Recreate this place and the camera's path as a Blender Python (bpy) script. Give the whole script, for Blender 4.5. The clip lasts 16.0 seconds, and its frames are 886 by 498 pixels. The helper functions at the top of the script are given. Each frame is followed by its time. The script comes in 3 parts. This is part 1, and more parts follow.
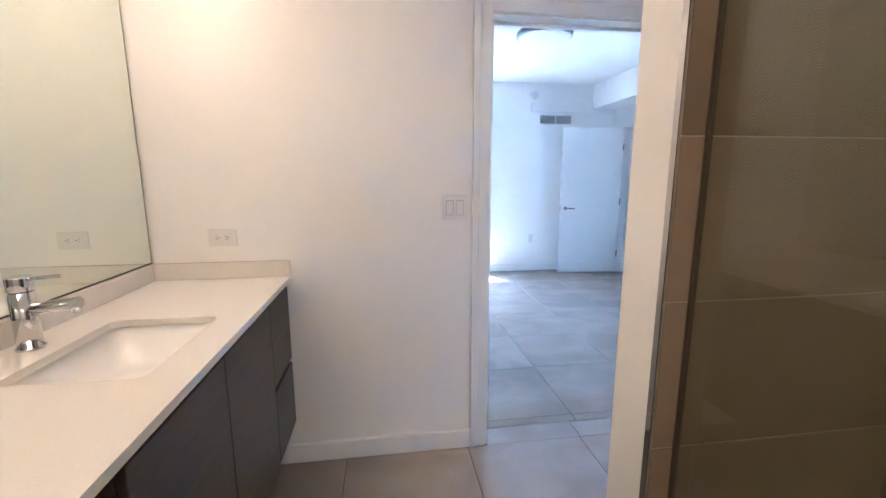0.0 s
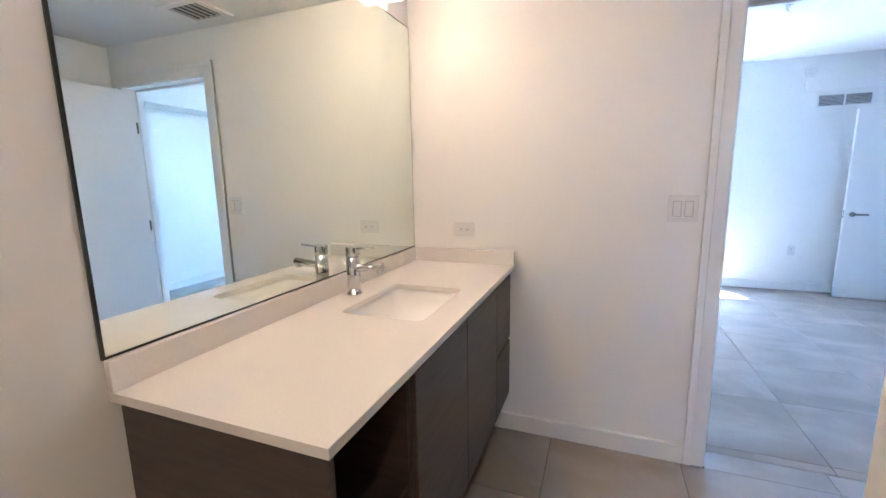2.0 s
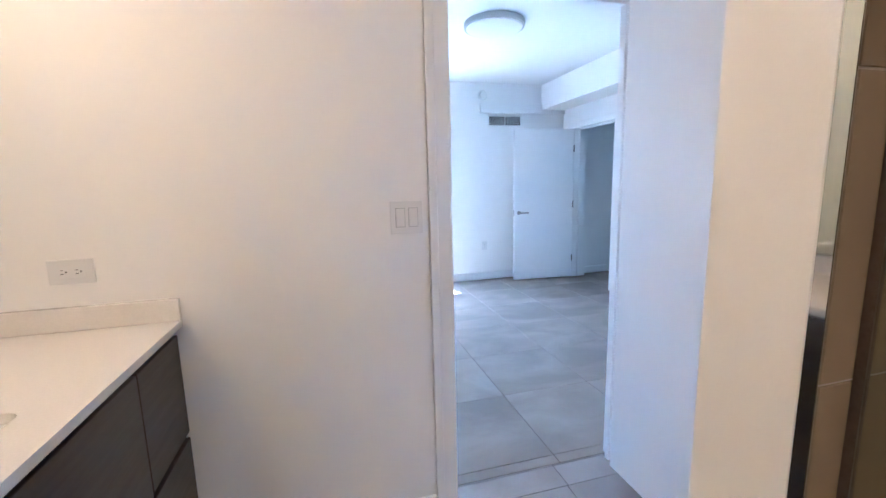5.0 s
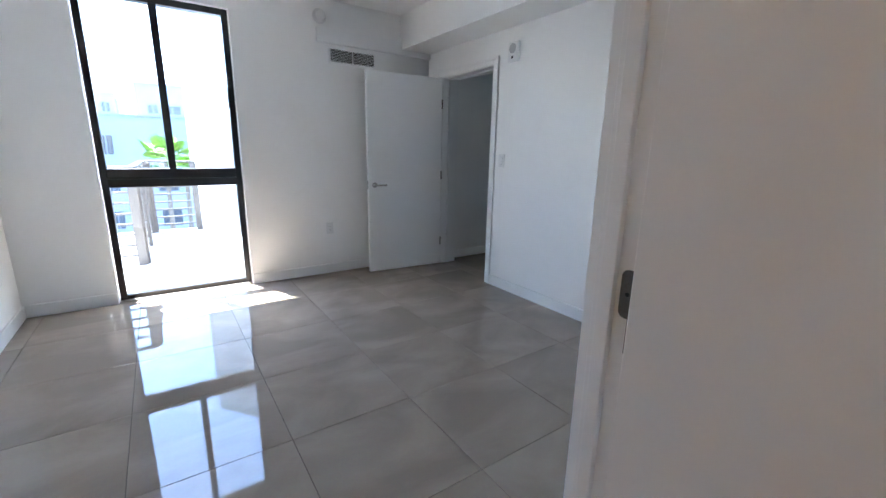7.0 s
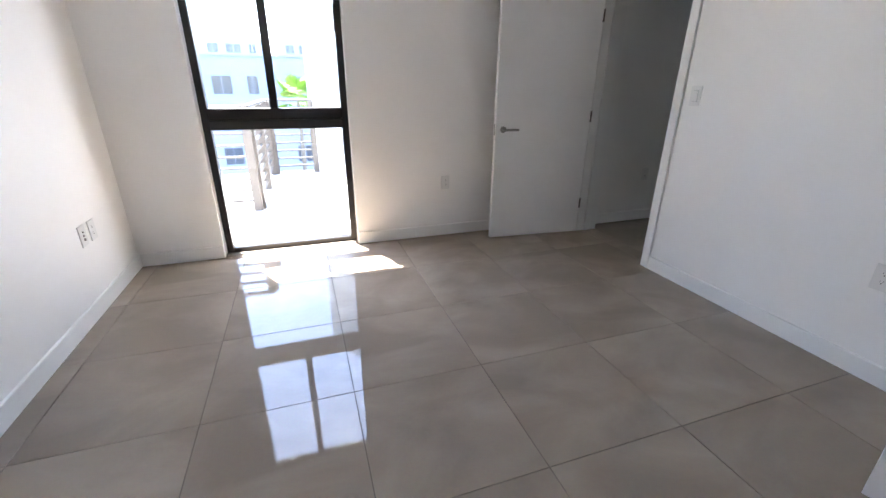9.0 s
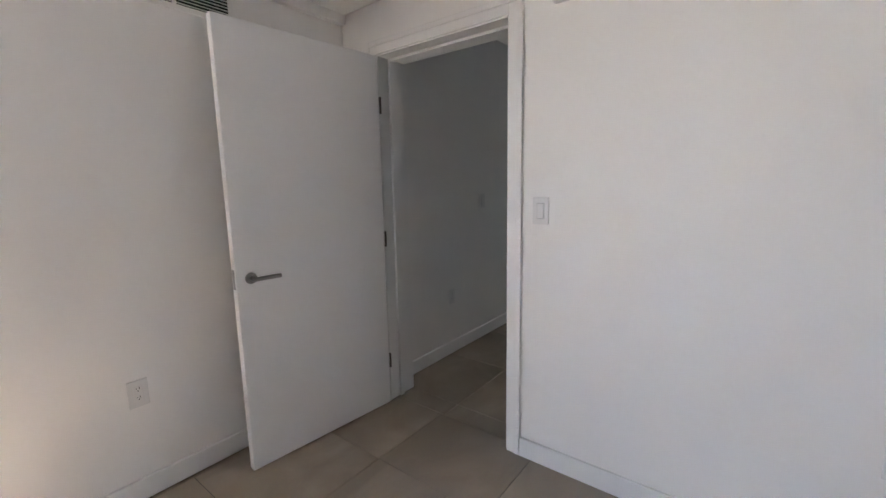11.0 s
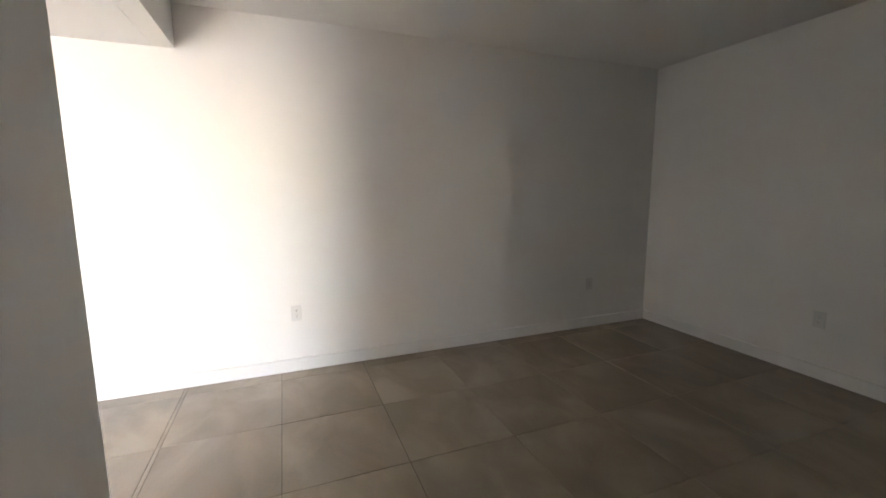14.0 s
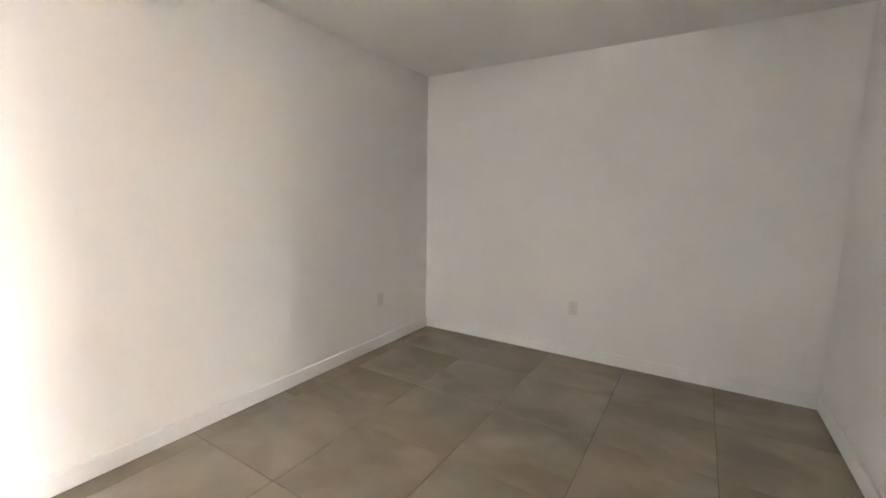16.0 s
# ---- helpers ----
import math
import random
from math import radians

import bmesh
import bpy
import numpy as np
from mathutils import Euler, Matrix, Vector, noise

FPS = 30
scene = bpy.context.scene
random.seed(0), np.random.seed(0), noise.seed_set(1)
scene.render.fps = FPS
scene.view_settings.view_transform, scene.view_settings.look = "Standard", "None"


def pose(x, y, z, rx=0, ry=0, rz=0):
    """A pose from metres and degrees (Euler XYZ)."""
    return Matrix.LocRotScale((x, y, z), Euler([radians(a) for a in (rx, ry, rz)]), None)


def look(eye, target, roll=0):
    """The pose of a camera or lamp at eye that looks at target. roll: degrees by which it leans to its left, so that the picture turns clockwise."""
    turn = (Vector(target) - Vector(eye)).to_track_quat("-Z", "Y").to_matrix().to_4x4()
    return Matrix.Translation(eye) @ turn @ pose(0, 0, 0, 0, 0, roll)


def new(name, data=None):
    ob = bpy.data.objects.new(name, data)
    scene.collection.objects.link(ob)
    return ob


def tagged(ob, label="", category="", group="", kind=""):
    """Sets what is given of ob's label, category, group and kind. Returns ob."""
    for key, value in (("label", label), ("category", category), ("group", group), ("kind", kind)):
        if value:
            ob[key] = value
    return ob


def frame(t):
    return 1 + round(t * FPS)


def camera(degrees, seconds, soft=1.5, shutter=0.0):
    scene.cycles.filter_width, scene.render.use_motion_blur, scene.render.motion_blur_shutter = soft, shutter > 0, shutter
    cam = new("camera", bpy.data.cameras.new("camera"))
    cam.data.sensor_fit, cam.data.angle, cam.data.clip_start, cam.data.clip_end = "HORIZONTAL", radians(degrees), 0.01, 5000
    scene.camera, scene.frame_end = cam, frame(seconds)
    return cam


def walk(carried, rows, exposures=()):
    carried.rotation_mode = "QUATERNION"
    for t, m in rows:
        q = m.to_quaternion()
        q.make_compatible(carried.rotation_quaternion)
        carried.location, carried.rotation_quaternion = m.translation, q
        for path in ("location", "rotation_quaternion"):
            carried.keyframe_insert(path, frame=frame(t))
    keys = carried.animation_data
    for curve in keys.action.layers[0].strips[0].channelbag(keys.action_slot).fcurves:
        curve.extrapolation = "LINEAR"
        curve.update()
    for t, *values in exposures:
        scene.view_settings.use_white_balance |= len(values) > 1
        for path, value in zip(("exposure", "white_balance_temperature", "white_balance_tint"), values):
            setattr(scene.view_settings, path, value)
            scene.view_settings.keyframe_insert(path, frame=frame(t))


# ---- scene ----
cam = camera(94.4, 16.0)
PATH = [
    (0, (1.006, -1.889, 1.372), (1.279, 0.062, 1.028), -0.1),
    (0.5, (0.994, -1.923, 1.376), (0.827, 0.041, 1.034), -0.3),
    (1, (0.991, -1.952, 1.378), (0.508, -0.041, 1.037), -0.6),
    (1.5, (0.993, -2.003, 1.367), (0.343, -0.142, 1.028), -0.8),
    (2, (0.984, -2.092, 1.376), (0.274, -0.252, 1.046), -1.0),
    (2.5, (0.992, -2.215, 1.383), (0.273, -0.376, 1.062), -1.4),
    (3, (1.006, -2.296, 1.385), (0.367, -0.428, 1.065), -1.4),
    (3.5, (1.0, -2.271, 1.379), (0.516, -0.357, 1.058), -1.4),
    (4, (1.005, -2.07, 1.363), (0.765, -0.11, 1.049), -1.4),
    (4.5, (1.057, -1.789, 1.36), (1.149, 0.185, 1.048), -1.5),
    (5, (1.061, -1.465, 1.348), (1.579, 0.441, 1.036), -1.4),
    (5.2, (1.075, -1.333, 1.351), (1.747, 0.525, 1.039), -1.6),
    (7.3, (1.75, -0.146, 1.27), (2.86, 1.425, 0.722), 2.0),
    (7.5, (1.765, -0.056, 1.256), (2.711, 1.567, 0.571), 2.2),
    (8, (1.803, 0.125, 1.244), (2.398, 1.801, 0.329), 0.8),
    (8.5, (1.89, 0.321, 1.231), (2.326, 2.038, 0.302), 0.4),
    (9, (1.956, 0.521, 1.259), (2.556, 2.281, 0.523), 0.4),
    (9.5, (2.0, 0.807, 1.309), (2.983, 2.477, 0.813), -0.1),
    (10, (2.174, 1.151, 1.339), (3.451, 2.645, 0.971), -0.6),
    (10.2, (2.248, 1.283, 1.333), (3.604, 2.713, 0.989), -0.4),
    (12.3, (3.430, 2.670, 1.332), (5.260, 3.415, 1.020), -2.1),
    (12.5, (3.554, 2.770, 1.341), (5.430, 3.390, 1.033), -1.7),
    (13, (3.850, 2.985, 1.335), (5.814, 3.225, 1.043), -1.6),
    (13.2, (4.008, 3.062, 1.325), (5.988, 3.127, 1.050), -1.3),
    (13.5, (4.220, 3.112, 1.346), (6.182, 2.879, 1.044), -0.8),
    (13.8, (4.393, 3.118, 1.312), (6.304, 2.593, 1.058), -0.7),
    (14, (4.510, 3.143, 1.360), (6.350, 2.428, 1.083), -0.3),
    (14.5, (4.868, 3.298, 1.303), (6.455, 2.103, 1.069), 0.6),
    (15, (5.09, 3.198, 1.332), (6.473, 1.773, 1.095), 0.8),
    (15.5, (5.267, 3.131, 1.352), (6.457, 1.541, 1.111), 0.9),
    (16, (5.314, 3.117, 1.382), (6.366, 1.436, 1.124), 0.8),
]
walk(cam, [(t, look(eye, target, roll)) for t, eye, target, roll in PATH],
     exposures=[(0, 5.72, 4500, 8), (5.2, 5.7, 4500, 8), (7.3, 4.25, 6100, 11), (8.0, 4.3, 6350, 13), (9.0, 4.4, 6700, 15), (10.2, 4.35, 7000, 18),
                (12.3, 4.85, 6900, 16), (13.2, 4.75, 7200, 18), (13.8, 5.2, 8000, 20), (14.5, 5.6, 9400, 24), (15.2, 6.35, 9400, 25), (16, 7.0, 8700, 22)])

# ---- light ----
SUN_EL = 69.5
world = bpy.data.worlds.new("sky")
scene.world = world
world.use_nodes = True
wn = world.node_tree.nodes
sky = wn.new("ShaderNodeTexSky")
sky.sky_type = "NISHITA"
sky.sun_disc = False
sky.sun_elevation = radians(SUN_EL)
sky.sun_rotation = radians(-25)
wn["Background"].inputs[1].default_value = 0.14
world.node_tree.links.new(sky.outputs[0], wn["Background"].inputs[0])

sun = new("sun", bpy.data.lights.new("sun", "SUN"))
sun.data.energy, sun.data.angle, sun.data.color = 4.0, radians(0.5), (1, 0.96, 0.9)
to_sun = Vector((-0.423 * math.cos(radians(SUN_EL)), 0.906 * math.cos(radians(SUN_EL)), math.sin(radians(SUN_EL))))
sun.matrix_world = look(to_sun * 30, (0, 0, 0))


def area(name, at, aim, w, h, watts, colour=(1, 1, 1), portal=False):
    lamp = new(name, bpy.data.lights.new(name, "AREA"))
    lamp.data.shape, lamp.data.size, lamp.data.size_y = "RECTANGLE", w, h
    lamp.data.energy, lamp.data.color = watts, colour
    lamp.data.cycles.is_portal = portal
    lamp.matrix_world = look(at, aim)
    return lamp


# the sky's light in the bedroom window (a portal) and in the living room's great window
area("bedroom_window_light", (1.82, 4.02, 1.2), (1.82, 0, 1.2), 1.0, 2.35, 1, portal=True)
area("living_window_light", (3.08, 5.83, 1.3), (9, 5.83, 1.0), 1.45, 2.2, 2.6, (0.60, 0.81, 1.0))


# ---- materials ----
def material(name, colour, rough=0.5, metal=0.0, spec=0.5):
    m = bpy.data.materials.new(name)
    m.use_nodes = True
    b = m.node_tree.nodes["Principled BSDF"]
    b.inputs["Base Color"].default_value = (*colour, 1)
    b.inputs["Roughness"].default_value = rough
    b.inputs["Metallic"].default_value = metal
    b.inputs["Specular IOR Level"].default_value = spec
    return m


def add(m, kind, **inputs):
    n = m.node_tree.nodes.new(kind)
    for key, value in inputs.items():
        n.inputs[key].default_value = value
    return n


def join(m, a, b):
    m.node_tree.links.new(a, b)


def coords(m, scale=(1, 1, 1), source="Object"):
    tc, mp = add(m, "ShaderNodeTexCoord"), add(m, "ShaderNodeMapping")
    mp.inputs["Scale"].default_value = scale
    join(m, tc.outputs[source], mp.inputs[0])
    return mp


def ramp(m, fac, stops):
    r = add(m, "ShaderNodeValToRGB")
    while len(r.color_ramp.elements) < len(stops):
        r.color_ramp.elements.new(0.5)
    for e, (p, c) in zip(r.color_ramp.elements, stops):
        e.position, e.color = p, (*c, 1)
    join(m, fac, r.inputs[0])
    return r


def bsdf(m):
    return m.node_tree.nodes["Principled BSDF"]


def bump(m, height, strength, distance=0.002):
    b = add(m, "ShaderNodeBump", Strength=strength, Distance=distance)
    join(m, height, b.inputs["Height"])
    join(m, b.outputs[0], bsdf(m).inputs["Normal"])


def plaster(name, colour, rough=0.55, grain=0.25):
    """Rolled wall paint: orange-peel relief, faint unevenness of tone."""
    m = material(name, colour, rough, spec=0.35)
    mp = coords(m)
    big = add(m, "ShaderNodeTexNoise", Scale=1.3, Detail=3.0)
    fine = add(m, "ShaderNodeTexNoise", Scale=260.0, Detail=2.0)
    for n in (big, fine):
        join(m, mp.outputs[0], n.inputs["Vector"])
    r = ramp(m, big.outputs[0], [(0.3, tuple(c * 0.965 for c in colour)), (0.7, colour)])
    join(m, r.outputs[0], bsdf(m).inputs["Base Color"])
    bump(m, fine.outputs[0], grain, 0.0008)
    return m


def porcelain(name, dark, light, rough, scale=1.0, alter=0.12):
    """Large porcelain tile: soft cloudy streaks, another part of the pattern on each tile."""
    m = material(name, light, rough)
    info = add(m, "ShaderNodeObjectInfo")
    tc = add(m, "ShaderNodeTexCoord")
    shift = add(m, "ShaderNodeVectorMath")
    shift.operation = "MULTIPLY_ADD"
    comb = add(m, "ShaderNodeCombineXYZ")
    for k in range(3):
        join(m, info.outputs["Random"], comb.inputs[k])
    join(m, comb.outputs[0], shift.inputs[0])
    shift.inputs[1].default_value = (37.0, 53.0, 11.0)
    join(m, tc.outputs["Object"], shift.inputs[2])
    mp = add(m, "ShaderNodeMapping")
    mp.inputs["Scale"].default_value = (1.9 * scale, 2.8 * scale, 2.8 * scale)
    mp.inputs["Rotation"].default_value = (0, 0, 0.35)
    join(m, shift.outputs[0], mp.inputs[0])
    cloud = add(m, "ShaderNodeTexNoise", Scale=1.0, Detail=4.5, Roughness=0.5, Distortion=0.5)
    speck = add(m, "ShaderNodeTexNoise", Scale=90.0, Detail=3.0)
    join(m, mp.outputs[0], cloud.inputs["Vector"])
    join(m, tc.outputs["Object"], speck.inputs["Vector"])
    r = ramp(m, cloud.outputs[0], [(0.36, dark), (0.52, tuple((a + b) / 2 for a, b in zip(dark, light))), (0.66, light)])
    mix = add(m, "ShaderNodeMix")
    mix.data_type, mix.blend_type = "RGBA", "MULTIPLY"
    mix.inputs["Factor"].default_value = alter
    join(m, r.outputs[0], mix.inputs["A"])
    join(m, speck.outputs["Color"], mix.inputs["B"])
    join(m, mix.outputs["Result"], bsdf(m).inputs["Base Color"])
    wear = ramp(m, cloud.outputs[0], [(0.3, (rough * 0.8,) * 3), (0.7, (rough * 1.35,) * 3)])
    join(m, wear.outputs[0], bsdf(m).inputs["Roughness"])
    wave = add(m, "ShaderNodeTexNoise", Scale=2.2, Detail=1.0)
    join(m, shift.outputs[0], wave.inputs["Vector"])
    bump(m, wave.outputs[0], 0.10, 0.004)
    return m


def veneer(name, dark, light):
    m = material(name, light, 0.42)
    mp = coords(m, (3.0, 2.0, 26.0))
    grain = add(m, "ShaderNodeTexNoise", Scale=2.0, Detail=6.0, Roughness=0.65)
    join(m, mp.outputs[0], grain.inputs["Vector"])
    r = ramp(m, grain.outputs[0], [(0.32, dark), (0.68, light)])
    join(m, r.outputs[0], bsdf(m).inputs["Base Color"])
    bump(m, grain.outputs[0], 0.15, 0.001)
    return m


def speckled(name, colour, rough, amount=0.93, scale=180.0):
    m = material(name, colour, rough)
    mp = coords(m)
    n = add(m, "ShaderNodeTexNoise", Scale=scale, Detail=3.0)
    join(m, mp.outputs[0], n.inputs["Vector"])
    r = ramp(m, n.outputs[0], [(0.35, tuple(c * amount for c in colour)), (0.6, colour)])
    join(m, r.outputs[0], bsdf(m).inputs["Base Color"])
    return m


WALL = plaster("white_wall_paint", (0.885, 0.878, 0.862))
CEIL = plaster("white_ceiling_paint", (0.87, 0.868, 0.86), 0.8, 0.35)
TRIM = plaster("white_satin_trim", (0.86, 0.86, 0.85), 0.32, 0.06)
DOORP = plaster("white_door_paint", (0.86, 0.86, 0.855), 0.38, 0.08)
TILE = porcelain("grey_polished_porcelain", (0.29, 0.237, 0.182), (0.395, 0.328, 0.256), 0.03)
BATHTILE = porcelain("beige_polished_porcelain", (0.30, 0.26, 0.22), (0.42, 0.37, 0.32), 0.16)
SHOWERTILE = porcelain("brown_shower_tile", (0.24, 0.18, 0.122), (0.31, 0.24, 0.168), 0.2, 0.7, 0.05)
GROUT = speckled("dark_grout", (0.11, 0.095, 0.08), 0.9)
PALEGROUT = speckled("pale_grout", (0.42, 0.36, 0.29), 0.9)
QUARTZ = speckled("white_quartz", (0.80, 0.77, 0.73), 0.22, 0.965)
CERAMIC = material("white_glazed_ceramic", (0.90, 0.89, 0.88), 0.22)
VENEER = veneer("dark_oak_veneer", (0.052, 0.040, 0.034), (0.084, 0.066, 0.057))
INNER = veneer("dark_carcass_veneer", (0.05, 0.035, 0.028), (0.085, 0.06, 0.05))
CHROME = material("chrome", (0.60, 0.60, 0.61), 0.05, 1.0)
NICKEL = speckled("brushed_nickel", (0.34, 0.325, 0.31), 0.3, 0.9, 320.0)
bsdf(NICKEL).inputs["Metallic"].default_value = 1.0
DARKNICKEL = speckled("dark_brushed_nickel", (0.16, 0.145, 0.13), 0.38, 0.85, 320.0)
bsdf(DARKNICKEL).inputs["Metallic"].default_value = 0.8
CHANNEL = speckled("brown_anodised_channel", (0.10, 0.075, 0.055), 0.35, 0.85)
MIRROR = material("mirror_silver", (0.81, 0.86, 0.80), 0.005, 1.0)
EDGE = material("mirror_edge", (0.03, 0.035, 0.03), 0.4)
PLASTIC = material("white_switch_plastic", (0.76, 0.76, 0.75), 0.28)
# near-black: shade inside gaps, slots and grilles put into colour; also the strobe
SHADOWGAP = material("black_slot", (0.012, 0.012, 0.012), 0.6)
GREYPLASTIC = material("grey_sensor_plastic", (0.42, 0.43, 0.43), 0.5)
BRONZE = speckled("black_anodised_aluminium", (0.013, 0.012, 0.012), 0.32, 0.8)
ALU = speckled("mill_aluminium_sill", (0.42, 0.39, 0.35), 0.35, 0.85)
bsdf(ALU).inputs["Metallic"].default_value = 0.8
RAILM = speckled("grey_painted_steel", (0.10, 0.085, 0.072), 0.45, 0.85)
STUCCO = plaster("white_stucco", (0.66, 0.655, 0.645), 0.85, 0.6)
BLUESTUCCO = plaster("pale_blue_stucco", (0.25, 0.285, 0.35), 0.85, 0.5)
DECK = plaster("pale_balcony_screed", (0.47, 0.455, 0.43), 0.8, 0.5)
DARKGLASS = material("dark_window_glass", (0.05, 0.06, 0.075), 0.08)
ASPHALT = speckled("asphalt", (0.055, 0.055, 0.055), 0.9, 0.7, 40.0)
LEAF = material("palm_leaf", (0.17, 0.30, 0.04), 0.5)
bsdf(LEAF).inputs["Subsurface Weight"].default_value = 0.0
BARK = speckled("palm_bark", (0.20, 0.16, 0.12), 0.9, 0.6, 20.0)
RED = speckled("dull_red_cloth", (0.35, 0.10, 0.09), 0.8)
FRIDGE = speckled("dark_steel", (0.10, 0.105, 0.12), 0.35, 0.9)
bsdf(FRIDGE).inputs["Metallic"].default_value = 0.6
GLASS = material("clear_glass", (1, 1, 1), 0.0)
bsdf(GLASS).inputs["Transmission Weight"].default_value = 1.0
bsdf(GLASS).inputs["IOR"].default_value = 1.01


def pane_glass(name, tint):
    """A thin pane: clear, with a Fresnel gloss."""
    m = bpy.data.materials.new(name)
    m.use_nodes = True
    t = m.node_tree
    t.nodes.remove(t.nodes["Principled BSDF"])
    clear, gloss, mix = add(m, "ShaderNodeBsdfTransparent"), add(m, "ShaderNodeBsdfGlossy"), add(m, "ShaderNodeMixShader")
    clear.inputs[0].default_value = (*tint, 1)
    gloss.inputs["Roughness"].default_value = 0.01
    edge, power, fac = add(m, "ShaderNodeLayerWeight"), add(m, "ShaderNodeMath"), add(m, "ShaderNodeMath")
    power.operation, fac.operation = "POWER", "MULTIPLY_ADD"
    power.inputs[1].default_value, fac.inputs[1].default_value, fac.inputs[2].default_value = 5.0, 0.93, 0.045
    join(m, edge.outputs["Facing"], power.inputs[0])
    join(m, power.outputs[0], fac.inputs[0])
    join(m, fac.outputs[0], mix.inputs[0])
    join(m, clear.outputs[0], mix.inputs[1])
    join(m, gloss.outputs[0], mix.inputs[2])
    join(m, mix.outputs[0], t.nodes["Material Output"].inputs[0])
    return m


PANE = pane_glass("window_pane_glass", (0.92, 0.95, 0.97))
SHOWERGLASS = pane_glass("shower_glass", (0.90, 0.93, 0.90))


def glowing(name, colour, strength):
    m = material(name, (0.8, 0.8, 0.8), 0.4)
    bsdf(m).inputs["Emission Color"].default_value = (*colour, 1)
    bsdf(m).inputs["Emission Strength"].default_value = strength
    return m


BAR = glowing("led_bar_diffuser", (1.0, 0.595, 0.29), 0.47)
# glow of the fill lamp added out of view in the bathroom ceiling
FILLGLOW = glowing("warm_fill_lamp_lens", (1.0, 0.62, 0.315), 6.0)
DIFFUSER = material("opal_diffuser", (0.82, 0.82, 0.82), 0.4)


# ---- shapes ----
def box(bm, x0, x1, y0, y1, z0, z1, bevel=0.0, seg=1):
    m = Matrix.Translation(((x0 + x1) / 2, (y0 + y1) / 2, (z0 + z1) / 2)) @ Matrix.Diagonal((abs(x1 - x0), abs(y1 - y0), abs(z1 - z0), 1))
    made = bmesh.ops.create_cube(bm, size=1, matrix=m)
    if bevel:
        edges = list({e for v in made["verts"] for e in v.link_edges})
        bmesh.ops.bevel(bm, geom=edges, offset=bevel, segments=seg, affect="EDGES", profile=0.5)
    return bm


def cyl(bm, a, b, r, r2=None, n=20, bevel=0.0):
    a, b = Vector(a), Vector(b)
    turn = (b - a).to_track_quat("Z", "Y").to_matrix().to_4x4()
    m = Matrix.Translation((a + b) / 2) @ turn
    made = bmesh.ops.create_cone(bm, cap_ends=True, segments=n, radius1=r, radius2=r if r2 is None else r2, depth=(b - a).length, matrix=m)
    if bevel:
        rim = [e for e in {e for v in made["verts"] for e in v.link_edges} if len(e.link_faces) == 2 and any(len(f.verts) > 4 for f in e.link_faces)]
        bmesh.ops.bevel(bm, geom=rim, offset=bevel, segments=2, affect="EDGES", profile=0.5)
    return bm


def boxes(*rows, bevel=0.0, seg=1):
    bm = bmesh.new()
    for r in rows:
        box(bm, *r, bevel=bevel, seg=seg)
    return bm


def mesh_of(name, bm, mat, smooth=None):
    me = bpy.data.meshes.new(name)
    if smooth:
        for f in bm.faces:
            f.smooth = len(f.verts) <= 4
    bm.to_mesh(me)
    bm.free()
    me.materials.append(mat)
    return me


def thing(name, base, label, category, group="", turn=0.0):
    e = new(name)
    e.empty_display_size = 0.05
    e.matrix_world = pose(*base, 0, 0, turn)
    return tagged(e, label, category, group)


def part(name, bm, mat, parent, label="", smooth=False, local=False):
    """One mesh under a thing or part. Its numbers are the world's, unless local."""
    top = parent
    while top.parent:
        top = top.parent
    me = mesh_of(name, bm, mat, smooth)
    if not local:
        me.transform(Matrix.Translation(-top.location))
    ob = new(name, me)
    ob.parent = parent
    return tagged(ob, label)


def structure(name, bm, mat, label, category, smooth=False):
    return tagged(new(name, mesh_of(name, bm, mat, smooth)), label, category, "", "structure")


# ---- plan ----
BX1 = 2.42            # bathroom's far side wall
BY0 = -3.0            # bathroom's back wall
WY = 3.885            # bedroom's window wall
WX = 0.728            # bedroom's plain side wall
RX = 4.33             # bedroom's wall with the hall door
LX0, LX1 = 4.54, 7.72  # living room
LY0, LY1 = -0.408, 3.73
HB, HR, HL = 2.36, 2.66, 2.55
DO0, DO1, DH = 1.49, 2.308, 2.08     # bathroom doorway
HO0, HO1, HH = 2.766, 3.60, 2.06     # hall doorway
CO0, CO1 = 3.03, 3.87               # closet doorway
WO0, WO1, WH = 1.30, 2.334, 2.42    # bedroom window opening
T = 0.12

structure("wall_mirror", boxes((-T, 0, BY0 - T, T, -0.3, 2.8)), WALL, "white painted bathroom wall behind the mirror", "wall")
structure("wall_bath_door", boxes((0, DO0, 0, T, -0.3, 2.8), (DO1, CO0, 0, T, -0.3, 2.8), (CO1, LX0, 0, T, -0.3, 2.8),
                                  (DO0, DO1, 0, T, DH, 2.8), (CO0, CO1, 0, T, HH, 2.8)), WALL, "white painted partition between bathroom and bedroom", "wall")
structure("wall_bath_side", boxes((BX1, BX1 + T, BY0 - T, 0, -0.3, 2.8)), WALL, "white painted bathroom side wall beside the door", "wall")
structure("wall_bath_back", boxes((0, BX1, BY0 - T, BY0, -0.3, 2.8)), WALL, "white painted bathroom back wall", "wall")
structure("wall_shower_end", boxes((1.54, BX1, -1.165, -1.038, -0.3, HB), bevel=0.002), WALL, "short white painted wall end beside the shower", "wall")
structure("wall_bedroom_side", boxes((WX - T, WX, T, WY + 0.22, -0.3, 2.8)), WALL, "plain white painted bedroom wall", "wall")
